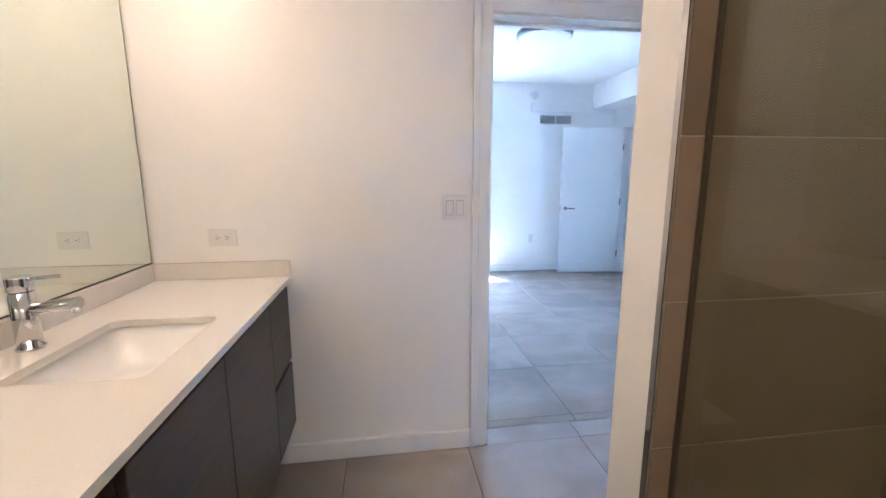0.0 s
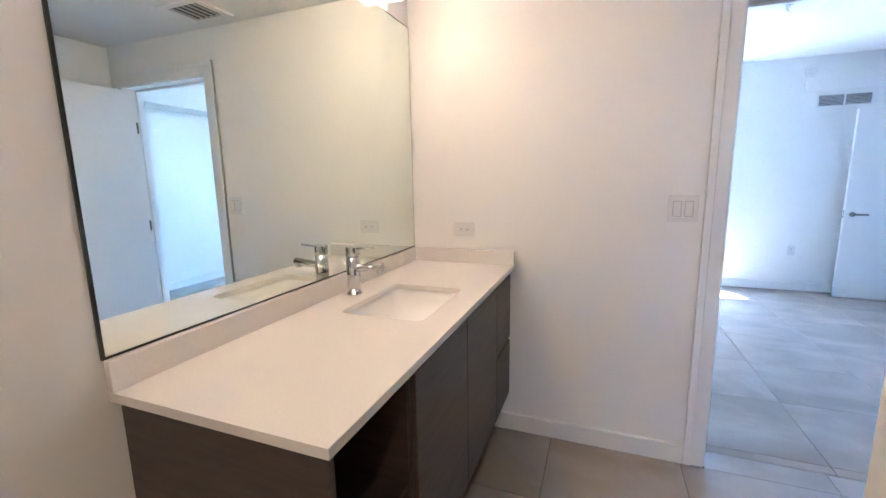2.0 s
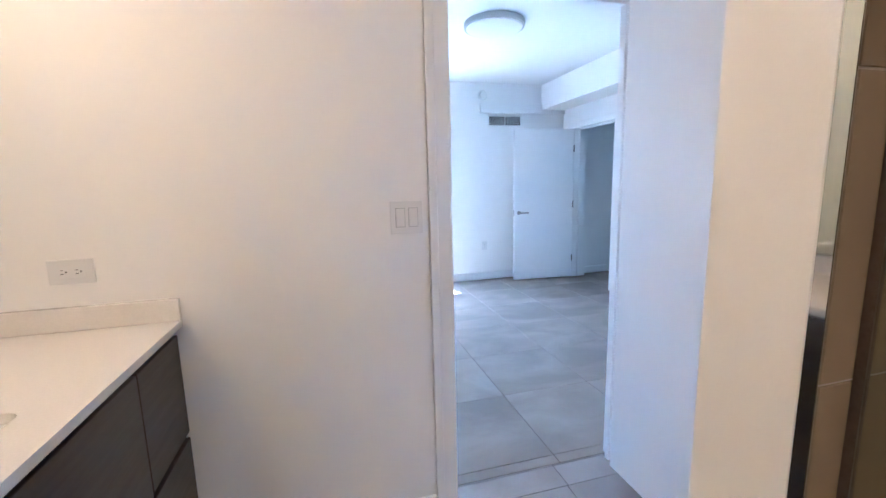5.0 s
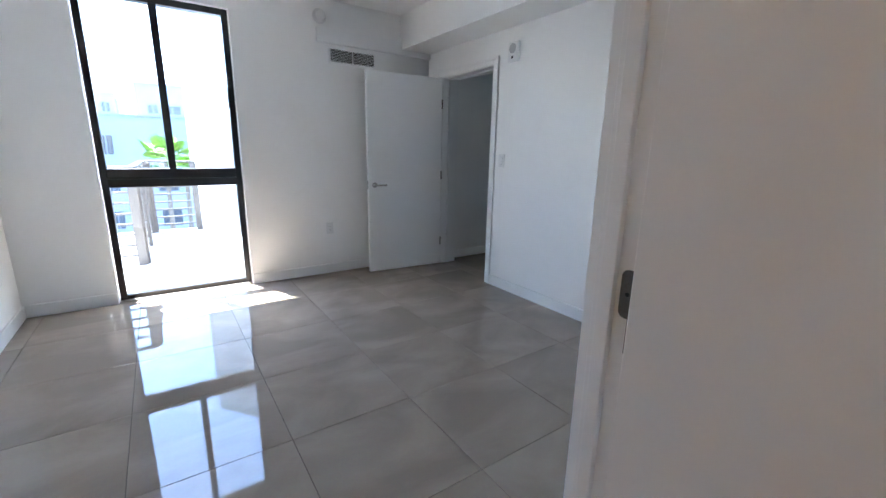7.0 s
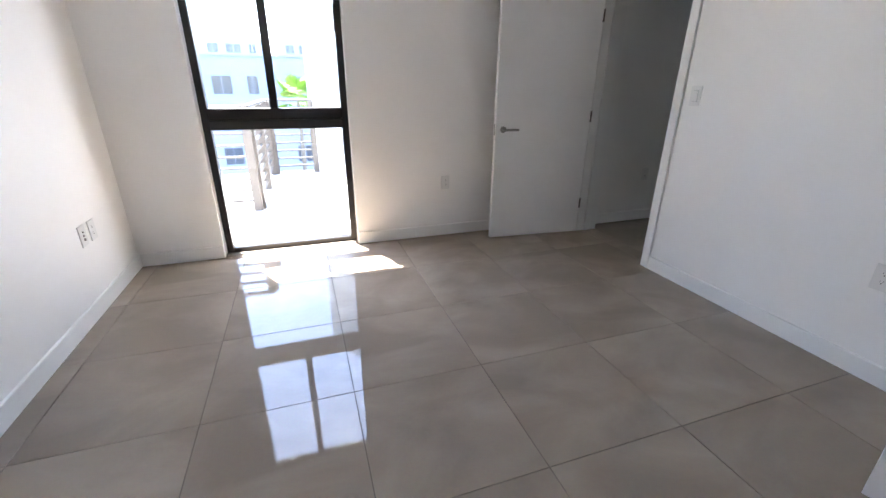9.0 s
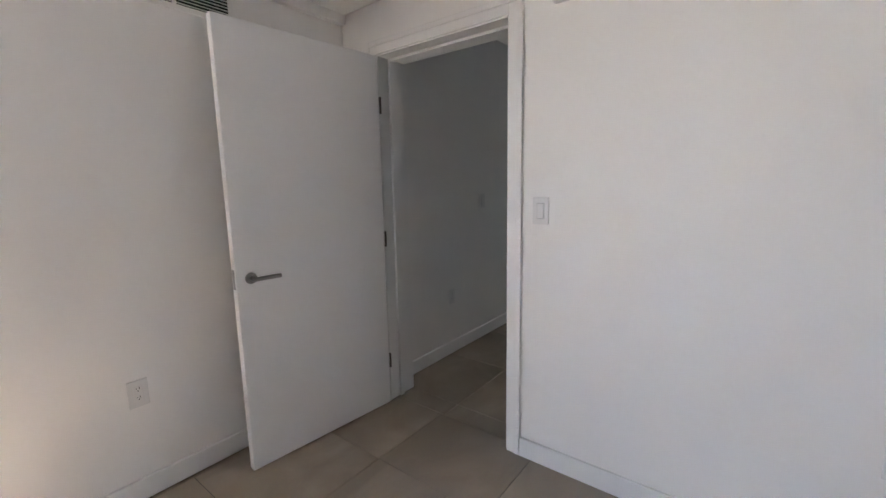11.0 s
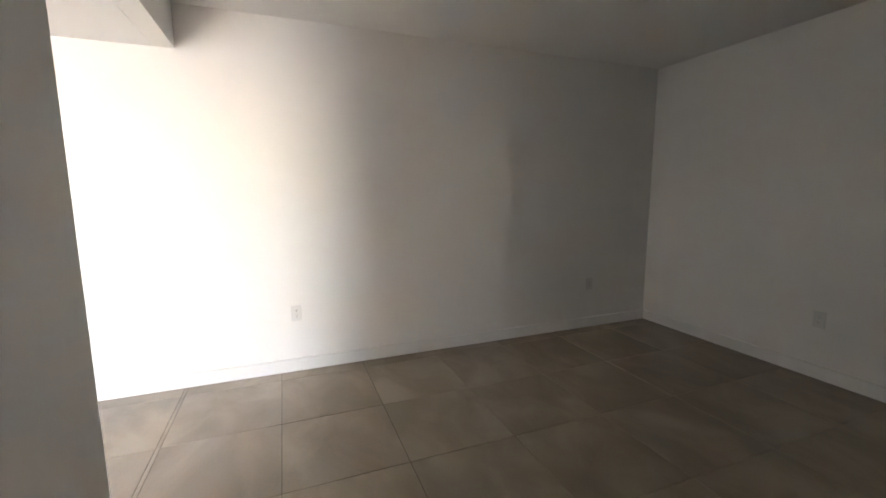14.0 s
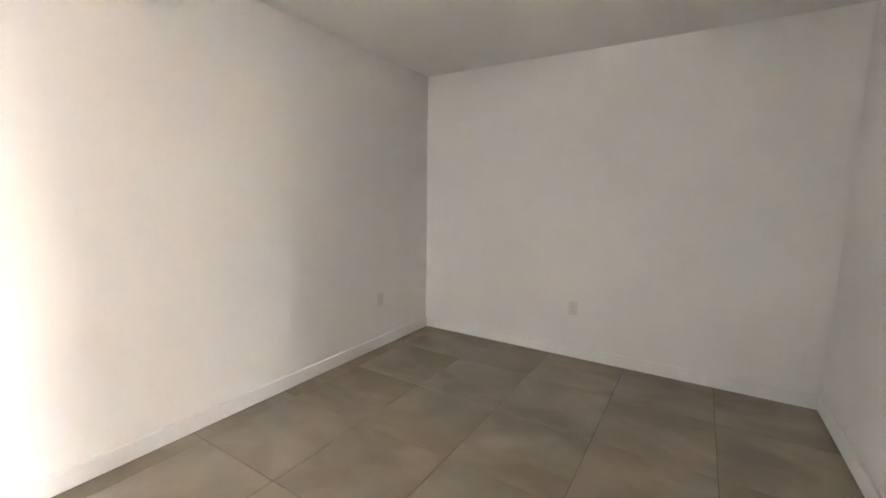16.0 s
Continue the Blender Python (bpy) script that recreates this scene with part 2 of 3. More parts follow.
structure("wall_window", boxes((WX, WO0, WY, WY + 0.22, -0.3, 2.8), (WO1, LX0, WY, WY + 0.22, -0.3, 2.8), (WO0, WO1, WY, WY + 0.22, WH, 2.8),
                               (WO0, WO1, WY, WY + 0.22, -0.3, -0.012)), WALL, "white painted bedroom wall around the tall window", "wall")
structure("wall_hall_door", boxes((RX, LX0, T, HO0, -0.3, 2.8), (RX, LX0, HO1, WY, -0.3, 2.8), (RX, LX0, HO0, HO1, HH, 2.8)), WALL,
          "white painted bedroom wall with the hall doorway", "wall")
structure("wall_hall", boxes((LX0, 6.067, LY1, LY1 + T, -0.3, 2.8), bevel=0.002), WALL, "white painted hall wall ending at a free corner", "wall")
structure("wall_living_far", boxes((LX1, LX1 + T, LY0, 4.36, -0.3, 2.8), bevel=0.002), WALL, "long plain white living room wall", "wall")
structure("wall_living_south", boxes((LX0, LX1 + T, LY0 - T, LY0 - 0.0, -0.3, 2.8)), WALL, "plain white living room end wall", "wall")
structure("wall_living_west", boxes((LX0 - T, LX0, LY0 - T, 0.0, -0.3, 2.8)), WALL, "plain white wall beside the living room corner", "wall")
structure("wall_closet", boxes((BX1 + T, LX0 - T, -0.85, -0.73, -0.3, 2.8)), WALL, "plain white closet back wall", "wall")
# the open kitchen side of the living room
structure("wall_kitchen_west", boxes((2.95, 3.07, WY + 0.22, 5.05, -0.3, 2.8), (2.95, 3.07, 6.6, 7.8, -0.3, 2.8), (2.95, 3.07, 5.05, 6.6, 2.45, 2.8),
                                     (2.95, 3.07, 5.05, 6.6, -0.3, 0.1)), STUCCO, "white outer wall of the living room", "wall")
structure("wall_kitchen_north", boxes((3.07, 9.6, 7.68, 7.8, -0.3, 2.8)), WALL, "plain white kitchen wall", "wall")
structure("wall_kitchen_east", boxes((9.6, 9.72, 4.24, 7.8, -0.3, 2.8), (LX1 + T, 9.6, 4.24, 4.36, -0.3, 2.8)), WALL, "plain white kitchen side wall", "wall")

structure("ceiling_bathroom", boxes((0, BX1, BY0, 0, HB, HB + 0.1)), CEIL, "white painted bathroom ceiling", "ceiling")
structure("ceiling_bedroom", boxes((WX, RX, T, WY, HR, HR + 0.1)), CEIL, "white painted bedroom ceiling", "ceiling")
structure("ceiling_living", boxes((LX0, LX1, LY0, LY1, HL, HL + 0.1)), CEIL, "white painted living room ceiling", "ceiling")
structure("ceiling_kitchen", boxes((3.07, 9.6, LY1 + 0.12, 7.68, 2.275, 2.4)), CEIL, "white painted lowered kitchen ceiling", "ceiling")
structure("ceiling_closet", boxes((BX1 + T, LX0 - T, -0.73, 0, 2.5, 2.6)), CEIL, "white closet ceiling", "ceiling")
structure("roof", boxes((-T, 9.8, BY0 - T, WY + 0.36, 2.82, 3.0), (2.95, 9.8, WY + 0.37, 7.8, 2.82, 3.0)), STUCCO, "flat white roof slab with a short overhang", "roof")
structure("beam_bedroom", boxes((3.975, RX - 0.002, T + 0.002, WY - 0.002, 2.328, HR - 0.002), bevel=0.002), WALL, "white boxed-in ceiling beam above the doorway", "beam")
structure("beam_living", boxes((6.067, LX1 - 0.002, LY1, LY1 + T - 0.002, 2.275, HL - 0.002), bevel=0.002), WALL, "white boxed-in ceiling drop at the kitchen", "beam")

# ---- skirting, casings ----
def skirting(name, x0, x1, y0, y1, label="white painted skirting board"):
    bm = bmesh.new()
    box(bm, x0, x1, y0, y1, 0, 0.098, bevel=0.003)
    return structure(name, bm, TRIM, label, "skirting board")


B = 0.017
for n, row in enumerate([
        (0.0, 1.405, -B, 0), (WX, WX + B, T, WY), (WX + B, WO0 - 0.002, WY - B, WY), (WO1 + 0.002, RX - B, WY - B, WY),
        (RX - B, RX, T, HO0 - 0.073), (RX - B, RX, HO1 + 0.073, WY - B), (WX + B, 1.41, T, T + B), (2.415, 2.95, T, T + B), (3.95, RX - B, T, T + B),
        (LX0, 6.067, LY1 - B, LY1), (6.067, 6.067 + B, LY1 - B, LY1 + T), (LX1 - B, LX1, LY0, 4.36), (LX0, LX1 - B, LY0, LY0 + B), (LX0, LX0 + B, LY0 + B, HO0 - 0.073),
        (0, 1.5, BY0, BY0 + B), (0, B, BY0 + B, -1.59), (BX1 - B, BX1, -1.036, -B)]):
    skirting("baseboard_%d" % (n + 1), *row)


def casing_y(name, x0, x1, top, y, out, label, deep=0.018):
    """Flat casing with a back step around a doorway in a wall along x; out: -1 or 1, the side it faces."""
    bm, w = bmesh.new(), 0.083
    for d, t0, t1 in ((deep - 0.006, 0.0, w), (deep, w * 0.62, w)):
        lo, hi = sorted((y, y + out * d))
        box(bm, x0 - t1, x0 - t0, lo, hi, 0, top + t1, bevel=0.002)
        box(bm, x1 + t0, x1 + t1, lo, hi, 0, top + t1, bevel=0.002)
        box(bm, x0 - t0, x1 + t0, lo, hi, top + t0, top + t1, bevel=0.002)
    return structure(name, bm, TRIM, label, "door casing")


def casing_x(name, y0, y1, top, x, out, label):
    bm, w = bmesh.new(), 0.07
    for d, t0, t1 in ((0.012, 0.0, w), (0.018, w * 0.62, w)):
        lo, hi = sorted((x, x + out * d))
        box(bm, lo, hi, y0 - t1, y0 - t0, 0, top + t1, bevel=0.002)
        box(bm, lo, hi, y1 + t0, y1 + t1, 0, top + t1, bevel=0.002)
        box(bm, lo, hi, y0 - t0, y1 + t0, top + t0, top + t1, bevel=0.002)
    return structure(name, bm, TRIM, label, "door casing")


casing_y("trim_bath_door_inside", DO0, DO1 - 0.008, DH, 0, -1, "white painted casing around the bathroom doorway")
casing_y("trim_bath_door_outside", DO0, DO1, DH, T, 1, "white painted casing on the bedroom side of the bathroom doorway", 0.032)
casing_y("trim_closet_door", CO0, CO1, HH, T, 1, "white painted casing around the closet doorway")
casing_x("trim_hall_door_inside", HO0, HO1, HH, RX, -1, "white painted casing around the hall doorway")
# jamb linings with a stop bead
structure("trim_bath_jamb", boxes((DO0 - 0.001, DO0 + 0.008, -0.002, T + 0.002, 0, DH), (DO1 - 0.008, DO1 + 0.001, -0.002, T + 0.002, 0, DH), (DO0 + 0.008, DO1 - 0.008, -0.002, T + 0.002, DH - 0.008, DH + 0.001),
                                  (DO0 + 0.008, DO0 + 0.022, 0.078, 0.104, 0, DH - 0.008), (DO1 - 0.022, DO1 - 0.008, 0.078, 0.104, 0, DH - 0.008), (DO0 + 0.022, DO1 - 0.022, 0.078, 0.104, DH - 0.022, DH - 0.008), bevel=0.0015),
          TRIM, "white painted door jamb with a stop bead", "door jamb")
structure("trim_hall_jamb", boxes((RX - 0.002, LX0 + 0.002, HO0 - 0.001, HO0 + 0.008, 0, HH), (RX - 0.002, LX0 + 0.002, HO1 - 0.008, HO1 + 0.001, 0, HH), (RX - 0.002, LX0 + 0.002, HO0 + 0.008, HO1 - 0.008, HH - 0.008, HH + 0.001),
                                  (RX + 0.075, RX + 0.108, HO0 + 0.008, HO0 + 0.022, 0, HH - 0.008), (RX + 0.075, RX + 0.108, HO1 - 0.022, HO1 - 0.008, 0, HH - 0.008), (RX + 0.075, RX + 0.108, HO0 + 0.022, HO1 - 0.022, HH - 0.022, HH - 0.008), bevel=0.0015),
          TRIM, "white painted door jamb with a stop bead", "door jamb")
structure("trim_closet_jamb", boxes((CO0 - 0.001, CO0 + 0.008, -0.002, T + 0.002, 0, HH), (CO1 - 0.008, CO1 + 0.001, -0.002, T + 0.002, 0, HH), (CO0 + 0.008, CO1 - 0.008, -0.002, T + 0.002, HH - 0.008, HH + 0.001), bevel=0.0015),
          TRIM, "white painted closet door jamb", "door jamb")


# ---- doors: local x runs from the hinge to the free edge, y is the thickness ----
def lever(door, along, z, y, side, toward):
    """Round rose, neck and straight lever on one face of a leaf."""
    bm = bmesh.new()
    cyl(bm, (along, y, z), (along, y + side * 0.009, z), 0.026, n=28, bevel=0.002)
    handle = part("door_handle", bm, NICKEL, door, "brushed nickel lever handle", True, True)
    bm = bmesh.new()
    cyl(bm, (along, y + side * 0.008, z), (along, y + side * 0.052, z), 0.010)
    cyl(bm, (along - toward * 0.011, y + side * 0.05, z), (along + toward * 0.118, y + side * 0.05, z), 0.0095, bevel=0.002)
    part("lever", bm, NICKEL, handle, "", True, True)


def door(name, hinge, turn, width, height, label, face):
    d = tagged(thing(name, (*hinge, 0.012), label, "door", turn=turn), kind="structure")
    part("leaf", boxes((0.003, width, -0.02, 0.02, 0, height - 0.012), bevel=0.002), DOORP, d, "", False, True)
    for s in (-1, 1):
        lever(d, width - 0.065, 0.925, s * 0.02, s, -1)
    part("latch_plate", boxes((width, width + 0.0012, -0.012, 0.012, 0.88, 0.97)), NICKEL, d, "", False, True)
    for z in (0.27, 1.02, 1.77):
        bm = bmesh.new()
        cyl(bm, (-0.004, face * 0.024, z - 0.045), (-0.004, face * 0.024, z + 0.045), 0.0055, n=12)
        box(bm, 0.0005, 0.0028, -0.016, 0.018, z - 0.045, z + 0.045)
        part("hinge", bm, DARKNICKEL, d, "", False, True)
    return d


door("door_1", (2.279, 0.034), -90, 0.80, 2.05, "white painted flush bathroom door standing open", 1)
door("door_2", (4.305, 3.588), 175.0, 0.845, 2.042, "white painted flush bedroom door standing open", 1)
door("door_3", (3.868, 0.165), 107.3, 0.872, 2.042, "white painted flush closet door standing open", 1)
structure("strike_plate", boxes((RX + 0.022, RX + 0.05, HO0 + 0.008, HO0 + 0.0095, 0.90, 0.99), bevel=0.0005), NICKEL, "brushed nickel strike plate in the hall door jamb", "strike plate")

def hinge_leaf(name, z, label):
    """A mortised leaf with two rounded corners and three screw recesses, let into the bathroom jamb."""
    h = tagged(thing(name, (DO1 - 0.008, 0.054, z), label, "hinge"), kind="structure")
    bm, rad = bmesh.new(), 0.012
    outline = [(-0.016, -0.041), (-0.016, 0.041)]
    for cz, a0 in ((0.041 - rad, 90), (-0.041 + rad, 0)):
        outline += [(0.017 - rad + rad * math.cos(radians(a0 - 15 * k)), cz + rad * math.sin(radians(a0 - 15 * k))) for k in range(7)]
    sheet = bm.faces.new([bm.verts.new((0.0003, y, q)) for y, q in outline])
    grown = bmesh.ops.extrude_face_region(bm, geom=[sheet])
    bmesh.ops.translate(bm, verts=[v for v in grown["geom"] if isinstance(v, bmesh.types.BMVert)], vec=(-0.0022, 0, 0))
    bmesh.ops.recalc_face_normals(bm, faces=bm.faces)
    part("leaf", bm, DARKNICKEL, h, "", False, True)
    for y, q in ((-0.005, 0.029), (0.004, 0.0), (-0.005, -0.029)):
        bm = bmesh.new()
        cyl(bm, (-0.0018, y, q), (-0.0026, y, q), 0.0036, n=14)
        part("screw", bm, SHADOWGAP, h, "", False, True)


for n, z in enumerate((0.30, 1.07, 1.80)):
    hinge_leaf("hinge_leaf_%d" % (n + 1), z, "dark nickel hinge leaf let into the bathroom door jamb")

# ---- bedroom window ----
win = tagged(thing("window_1", ((WO0 + WO1) / 2, 3.97, 0), "tall black aluminium window with three clear panes", "window"), kind="structure")
fr = part("window_frame", boxes((WO0 + 0.01, WO0 + 0.058, 3.935, 4.02, 0.0, WH), (WO1 - 0.052, WO1 - 0.004, 3.935, 4.02, 0.0, WH), (WO0 + 0.058, WO1 - 0.052, 3.935, 4.02, WH - 0.05, WH),
                                (WO0 + 0.058, WO1 - 0.052, 3.935, 4.02, 0.0, 0.052), bevel=0.003), BRONZE, win)
part("transom", boxes((WO0 + 0.058, WO1 - 0.052, 3.925, 4.015, 0.955, 1.022), (WO0 + 0.058, WO1 - 0.052, 3.93, 4.01, 1.034, 1.105), (WO0 + 0.058, WO1 - 0.052, 3.96, 4.01, 1.02, 1.036), bevel=0.003), BRONZE, fr)
part("mullion", boxes((1.775, 1.83, 3.93, 4.01, 1.105, WH - 0.05), bevel=0.003), BRONZE, fr)
for x0, x1, z0, z1 in ((WO0 + 0.05, WO1 - 0.045, 0.05, 0.96), (WO0 + 0.05, 1.78, 1.10, WH - 0.045), (1.825, WO1 - 0.045, 1.10, WH - 0.045)):
    p = part("pane", boxes((x0, x1, 3.966, 3.972, z0, z1)), PANE, win, "clear glass pane")
    p.visible_shadow = False
part("window_sill", boxes((WO0 + 0.004, WO1 - 0.004, WY + 0.002, 3.934, -0.01, 0.014), bevel=0.002), ALU, win, "bare aluminium threshold")
part("latch", boxes((WO1 - 0.06, WO1 - 0.035, 3.915, 3.936, 1.62, 1.80), bevel=0.004), BRONZE, win)


# ---- bathroom vanity ----
vanity = thing("vanity_cabinet", (0.27, -0.78, 0.22), "wall-hung dark oak veneer vanity cabinet with an open shelf", "vanity cabinet")
VX, VB, VT = 0.556, 0.225, 0.912
for name, row in (("end_panel", (0.003, VX, -1.562, -1.544, VB, VT)), ("divider", (0.003, VX - 0.02, -1.20, -1.182, VB, VT)), ("end_panel", (0.003, VX - 0.02, -0.02, -0.003, VB, VT)),
                  ("bottom_panel", (0.003, VX - 0.02, -1.544, -0.02, VB, VB + 0.018)), ("back_panel", (0.003, 0.015, -1.544, -0.02, VB + 0.018, VT))):
    part(name, boxes(row, bevel=0.001), VENEER, vanity)
for y0, y1 in ((-1.5435, -1.541), (-1.204, -1.2005)):
    part("inner_lining", boxes((0.016, VX - 0.004 if y0 < -1.5 else VX - 0.024, y0, y1, VB + 0.019, VT - 0.002)), INNER, vanity)
part("shelf", boxes((0.016, VX - 0.03, -1.541, -1.204, 0.545, 0.563), bevel=0.001), VENEER, vanity)
for y0, y1 in ((-1.196, -0.757), (-0.753, -0.304)):
    part("cabinet_door", boxes((VX - 0.019, VX, y0, y1, VB - 0.004, 0.885), bevel=0.0015), VENEER, vanity)
part("drawer_front", boxes((VX - 0.019, VX, -0.300, -0.006, 0.545, 0.885), bevel=0.0015), VENEER, vanity)
part("drawer_front", boxes((VX - 0.019, VX, -0.300, -0.006, VB - 0.004, 0.525), bevel=0.0015), VENEER, vanity)
# black strips behind the finger gaps paint in their shade
part("finger_channel_shade", boxes((VX - 0.045, VX - 0.03, -1.18, -0.006, 0.86, 0.911), (VX - 0.045, VX - 0.03, -0.300, -0.006, 0.50, 0.56)), SHADOWGAP, vanity)
bm = bmesh.new()
cyl(bm, (0.45, -1.5621, 0.74), (0.45, -1.5632, 0.74), 0.004, n=12)
part("screw_cap", bm, PLASTIC, vanity)

CT = 0.935
SX0, SX1, SY0, SY1 = 0.160, 0.468, -0.957, -0.540
top = thing("vanity_worktop", (0.28, -0.79, 0.913), "white quartz worktop with upstands and a sink cut-out", "worktop")
bm = boxes((0.002, SX0, -1.582, -0.002, CT - 0.022, CT), (SX1, 0.575, -1.582, -0.002, CT - 0.022, CT),
           (SX0, SX1, -1.582, SY0, CT - 0.022, CT), (SX0, SX1, SY1, -0.002, CT - 0.022, CT))
bmesh.ops.remove_doubles(bm, verts=bm.verts, dist=0.0001)
part("slab", bm, QUARTZ, top)
R = 0.03
for cx, cy, sx, sy in ((SX0, SY0, 1, 1), (SX1, SY0, -1, 1), (SX0, SY1, 1, -1), (SX1, SY1, -1, -1)):
    bm = bmesh.new()
    arc = [(cx + sx * (R - R * math.sin(a)), cy + sy * (R - R * math.cos(a))) for a in [radians(15 * k) for k in range(7)]]
    low = [bm.verts.new((x, y, CT - 0.022)) for x, y in [(cx, cy)] + arc]
    high = [bm.verts.new((x, y, CT - 0.0005)) for x, y in [(cx, cy)] + arc]
    bm.faces.new(high), bm.faces.new(low)
    for k in range(1, 7):
        bm.faces.new((low[k], low[k + 1], high[k + 1], high[k]))
    bmesh.ops.recalc_face_normals(bm, faces=bm.faces)
    part("cutout_corner", bm, QUARTZ, top)
part("upstand", boxes((0.002, 0.021, -1.582, -0.022, CT + 0.0005, 1.008), bevel=0.0015), QUARTZ, top)
part("upstand", boxes((0.002, 0.575, -0.021, -0.002, CT + 0.0005, 1.008), bevel=0.0015), QUARTZ, top)


def basin_mesh():
    """Open tapered bowl with a thick wall and a flat floor."""
    bm = bmesh.new()
    rings = []
    for x0, x1, y0, y1, z, r in ((SX0 - 0.02, SX1 + 0.02, SY0 - 0.02, SY1 + 0.02, CT - 0.024, 0.03), (SX0 - 0.004, SX1 + 0.004, SY0 - 0.004, SY1 + 0.004, CT - 0.024, 0.034),
                                 (SX0 + 0.004, SX1 - 0.004, SY0 + 0.006, SY1 - 0.006, CT - 0.06, 0.045), (SX0 + 0.045, SX1 - 0.03, SY0 + 0.12, SY1 - 0.05, CT - 0.115, 0.06),
                                 (SX0 + 0.08, SX1 - 0.06, SY0 + 0.16, SY1 - 0.09, CT - 0.123, 0.05)):
        ring = []
        for cx, cy, a0 in ((x1 - r, y1 - r, 0), (x0 + r, y1 - r, 90), (x0 + r, y0 + r, 180), (x1 - r, y0 + r, 270)):
            for k in range(6):
                a = radians(a0 + 18 * k)
                ring.append(bm.verts.new((cx + r * math.cos(a), cy + r * math.sin(a), z)))
        rings.append(ring)
    for lo, hi in zip(rings, rings[1:]):
        for k in range(24):
            bm.faces.new((lo[k], lo[(k + 1) % 24], hi[(k + 1) % 24], hi[k]))
    bm.faces.new(rings[-1])
    bmesh.ops.recalc_face_normals(bm, faces=bm.faces)
    return bm


sink = thing("sink", (0.315, -0.75, CT - 0.17), "white ceramic undermount rectangular sink", "sink")
part("basin", basin_mesh(), CERAMIC, sink, "", True)
bm = bmesh.new()
cyl(bm, (0.315, -0.75, CT - 0.1235), (0.315, -0.75, CT - 0.119), 0.018, n=24, bevel=0.002)
part("drain", bm, CHROME, sink, "chrome drain ring", True)

TX, TY = 0.083, -0.742
tap = thing("faucet", (TX, TY, CT), "polished chrome single-lever basin faucet", "faucet")
bm = bmesh.new()
cyl(bm, (TX, TY, CT), (TX, TY, CT + 0.007), 0.031, n=32, bevel=0.002)
cyl(bm, (TX, TY, CT + 0.006), (TX, TY, CT + 0.152), 0.0265, n=32)
part("body", bm, CHROME, tap, "", True)
bm = bmesh.new()
cyl(bm, (TX, TY, CT + 0.105), (TX + 0.132, TY, CT + 0.119), 0.0155, n=24, bevel=0.001)
cyl(bm, (TX + 0.118, TY, CT + 0.117), (TX + 0.118, TY, CT + 0.095), 0.0125, n=20)
part("spout", bm, CHROME, tap, "", True)
bm = bmesh.new()
cyl(bm, (TX, TY, CT + 0.155), (TX, TY, CT + 0.192), 0.0272, n=32, bevel=0.002)
cap = part("lever_cap", bm, CHROME, tap, "", True)
bm = bmesh.new()
cyl(bm, (TX + 0.002, TY, CT + 0.184), (TX + 0.098, TY, CT + 0.191), 0.0052, n=12, bevel=0.001)
part("lever", bm, CHROME, cap, "", True)

mir = thing("mirror", (0.004, -0.79, 1.01), "large frameless wall mirror above the vanity", "mirror")
part("backing", boxes((0.001, 0.006, -1.586, -0.003, 1.0085, 2.162)), EDGE, mir)
part("glass", boxes((0.0062, 0.0085, -1.580, -0.011, 1.0155, 2.155)), MIRROR, mir)

lamp = thing("vanity_light", (0.04, -0.72, 2.2), "slim lit white bar light above the mirror", "wall light")
part("back_plate", boxes((0.001, 0.03, -1.38, -0.265, 2.205, 2.245), bevel=0.003), TRIM, lamp)
part("diffuser", boxes((0.0305, 0.105, -1.39, -0.26, 2.188, 2.26), bevel=0.014, seg=3), BAR, lamp, "glowing opal diffuser")
for y0, y1 in ((-1.396, -1.3905), (-0.2595, -0.254)):
    part("end_cap", boxes((0.03, 0.106, y0, y1, 2.187, 2.261), bevel=0.002), TRIM, lamp)


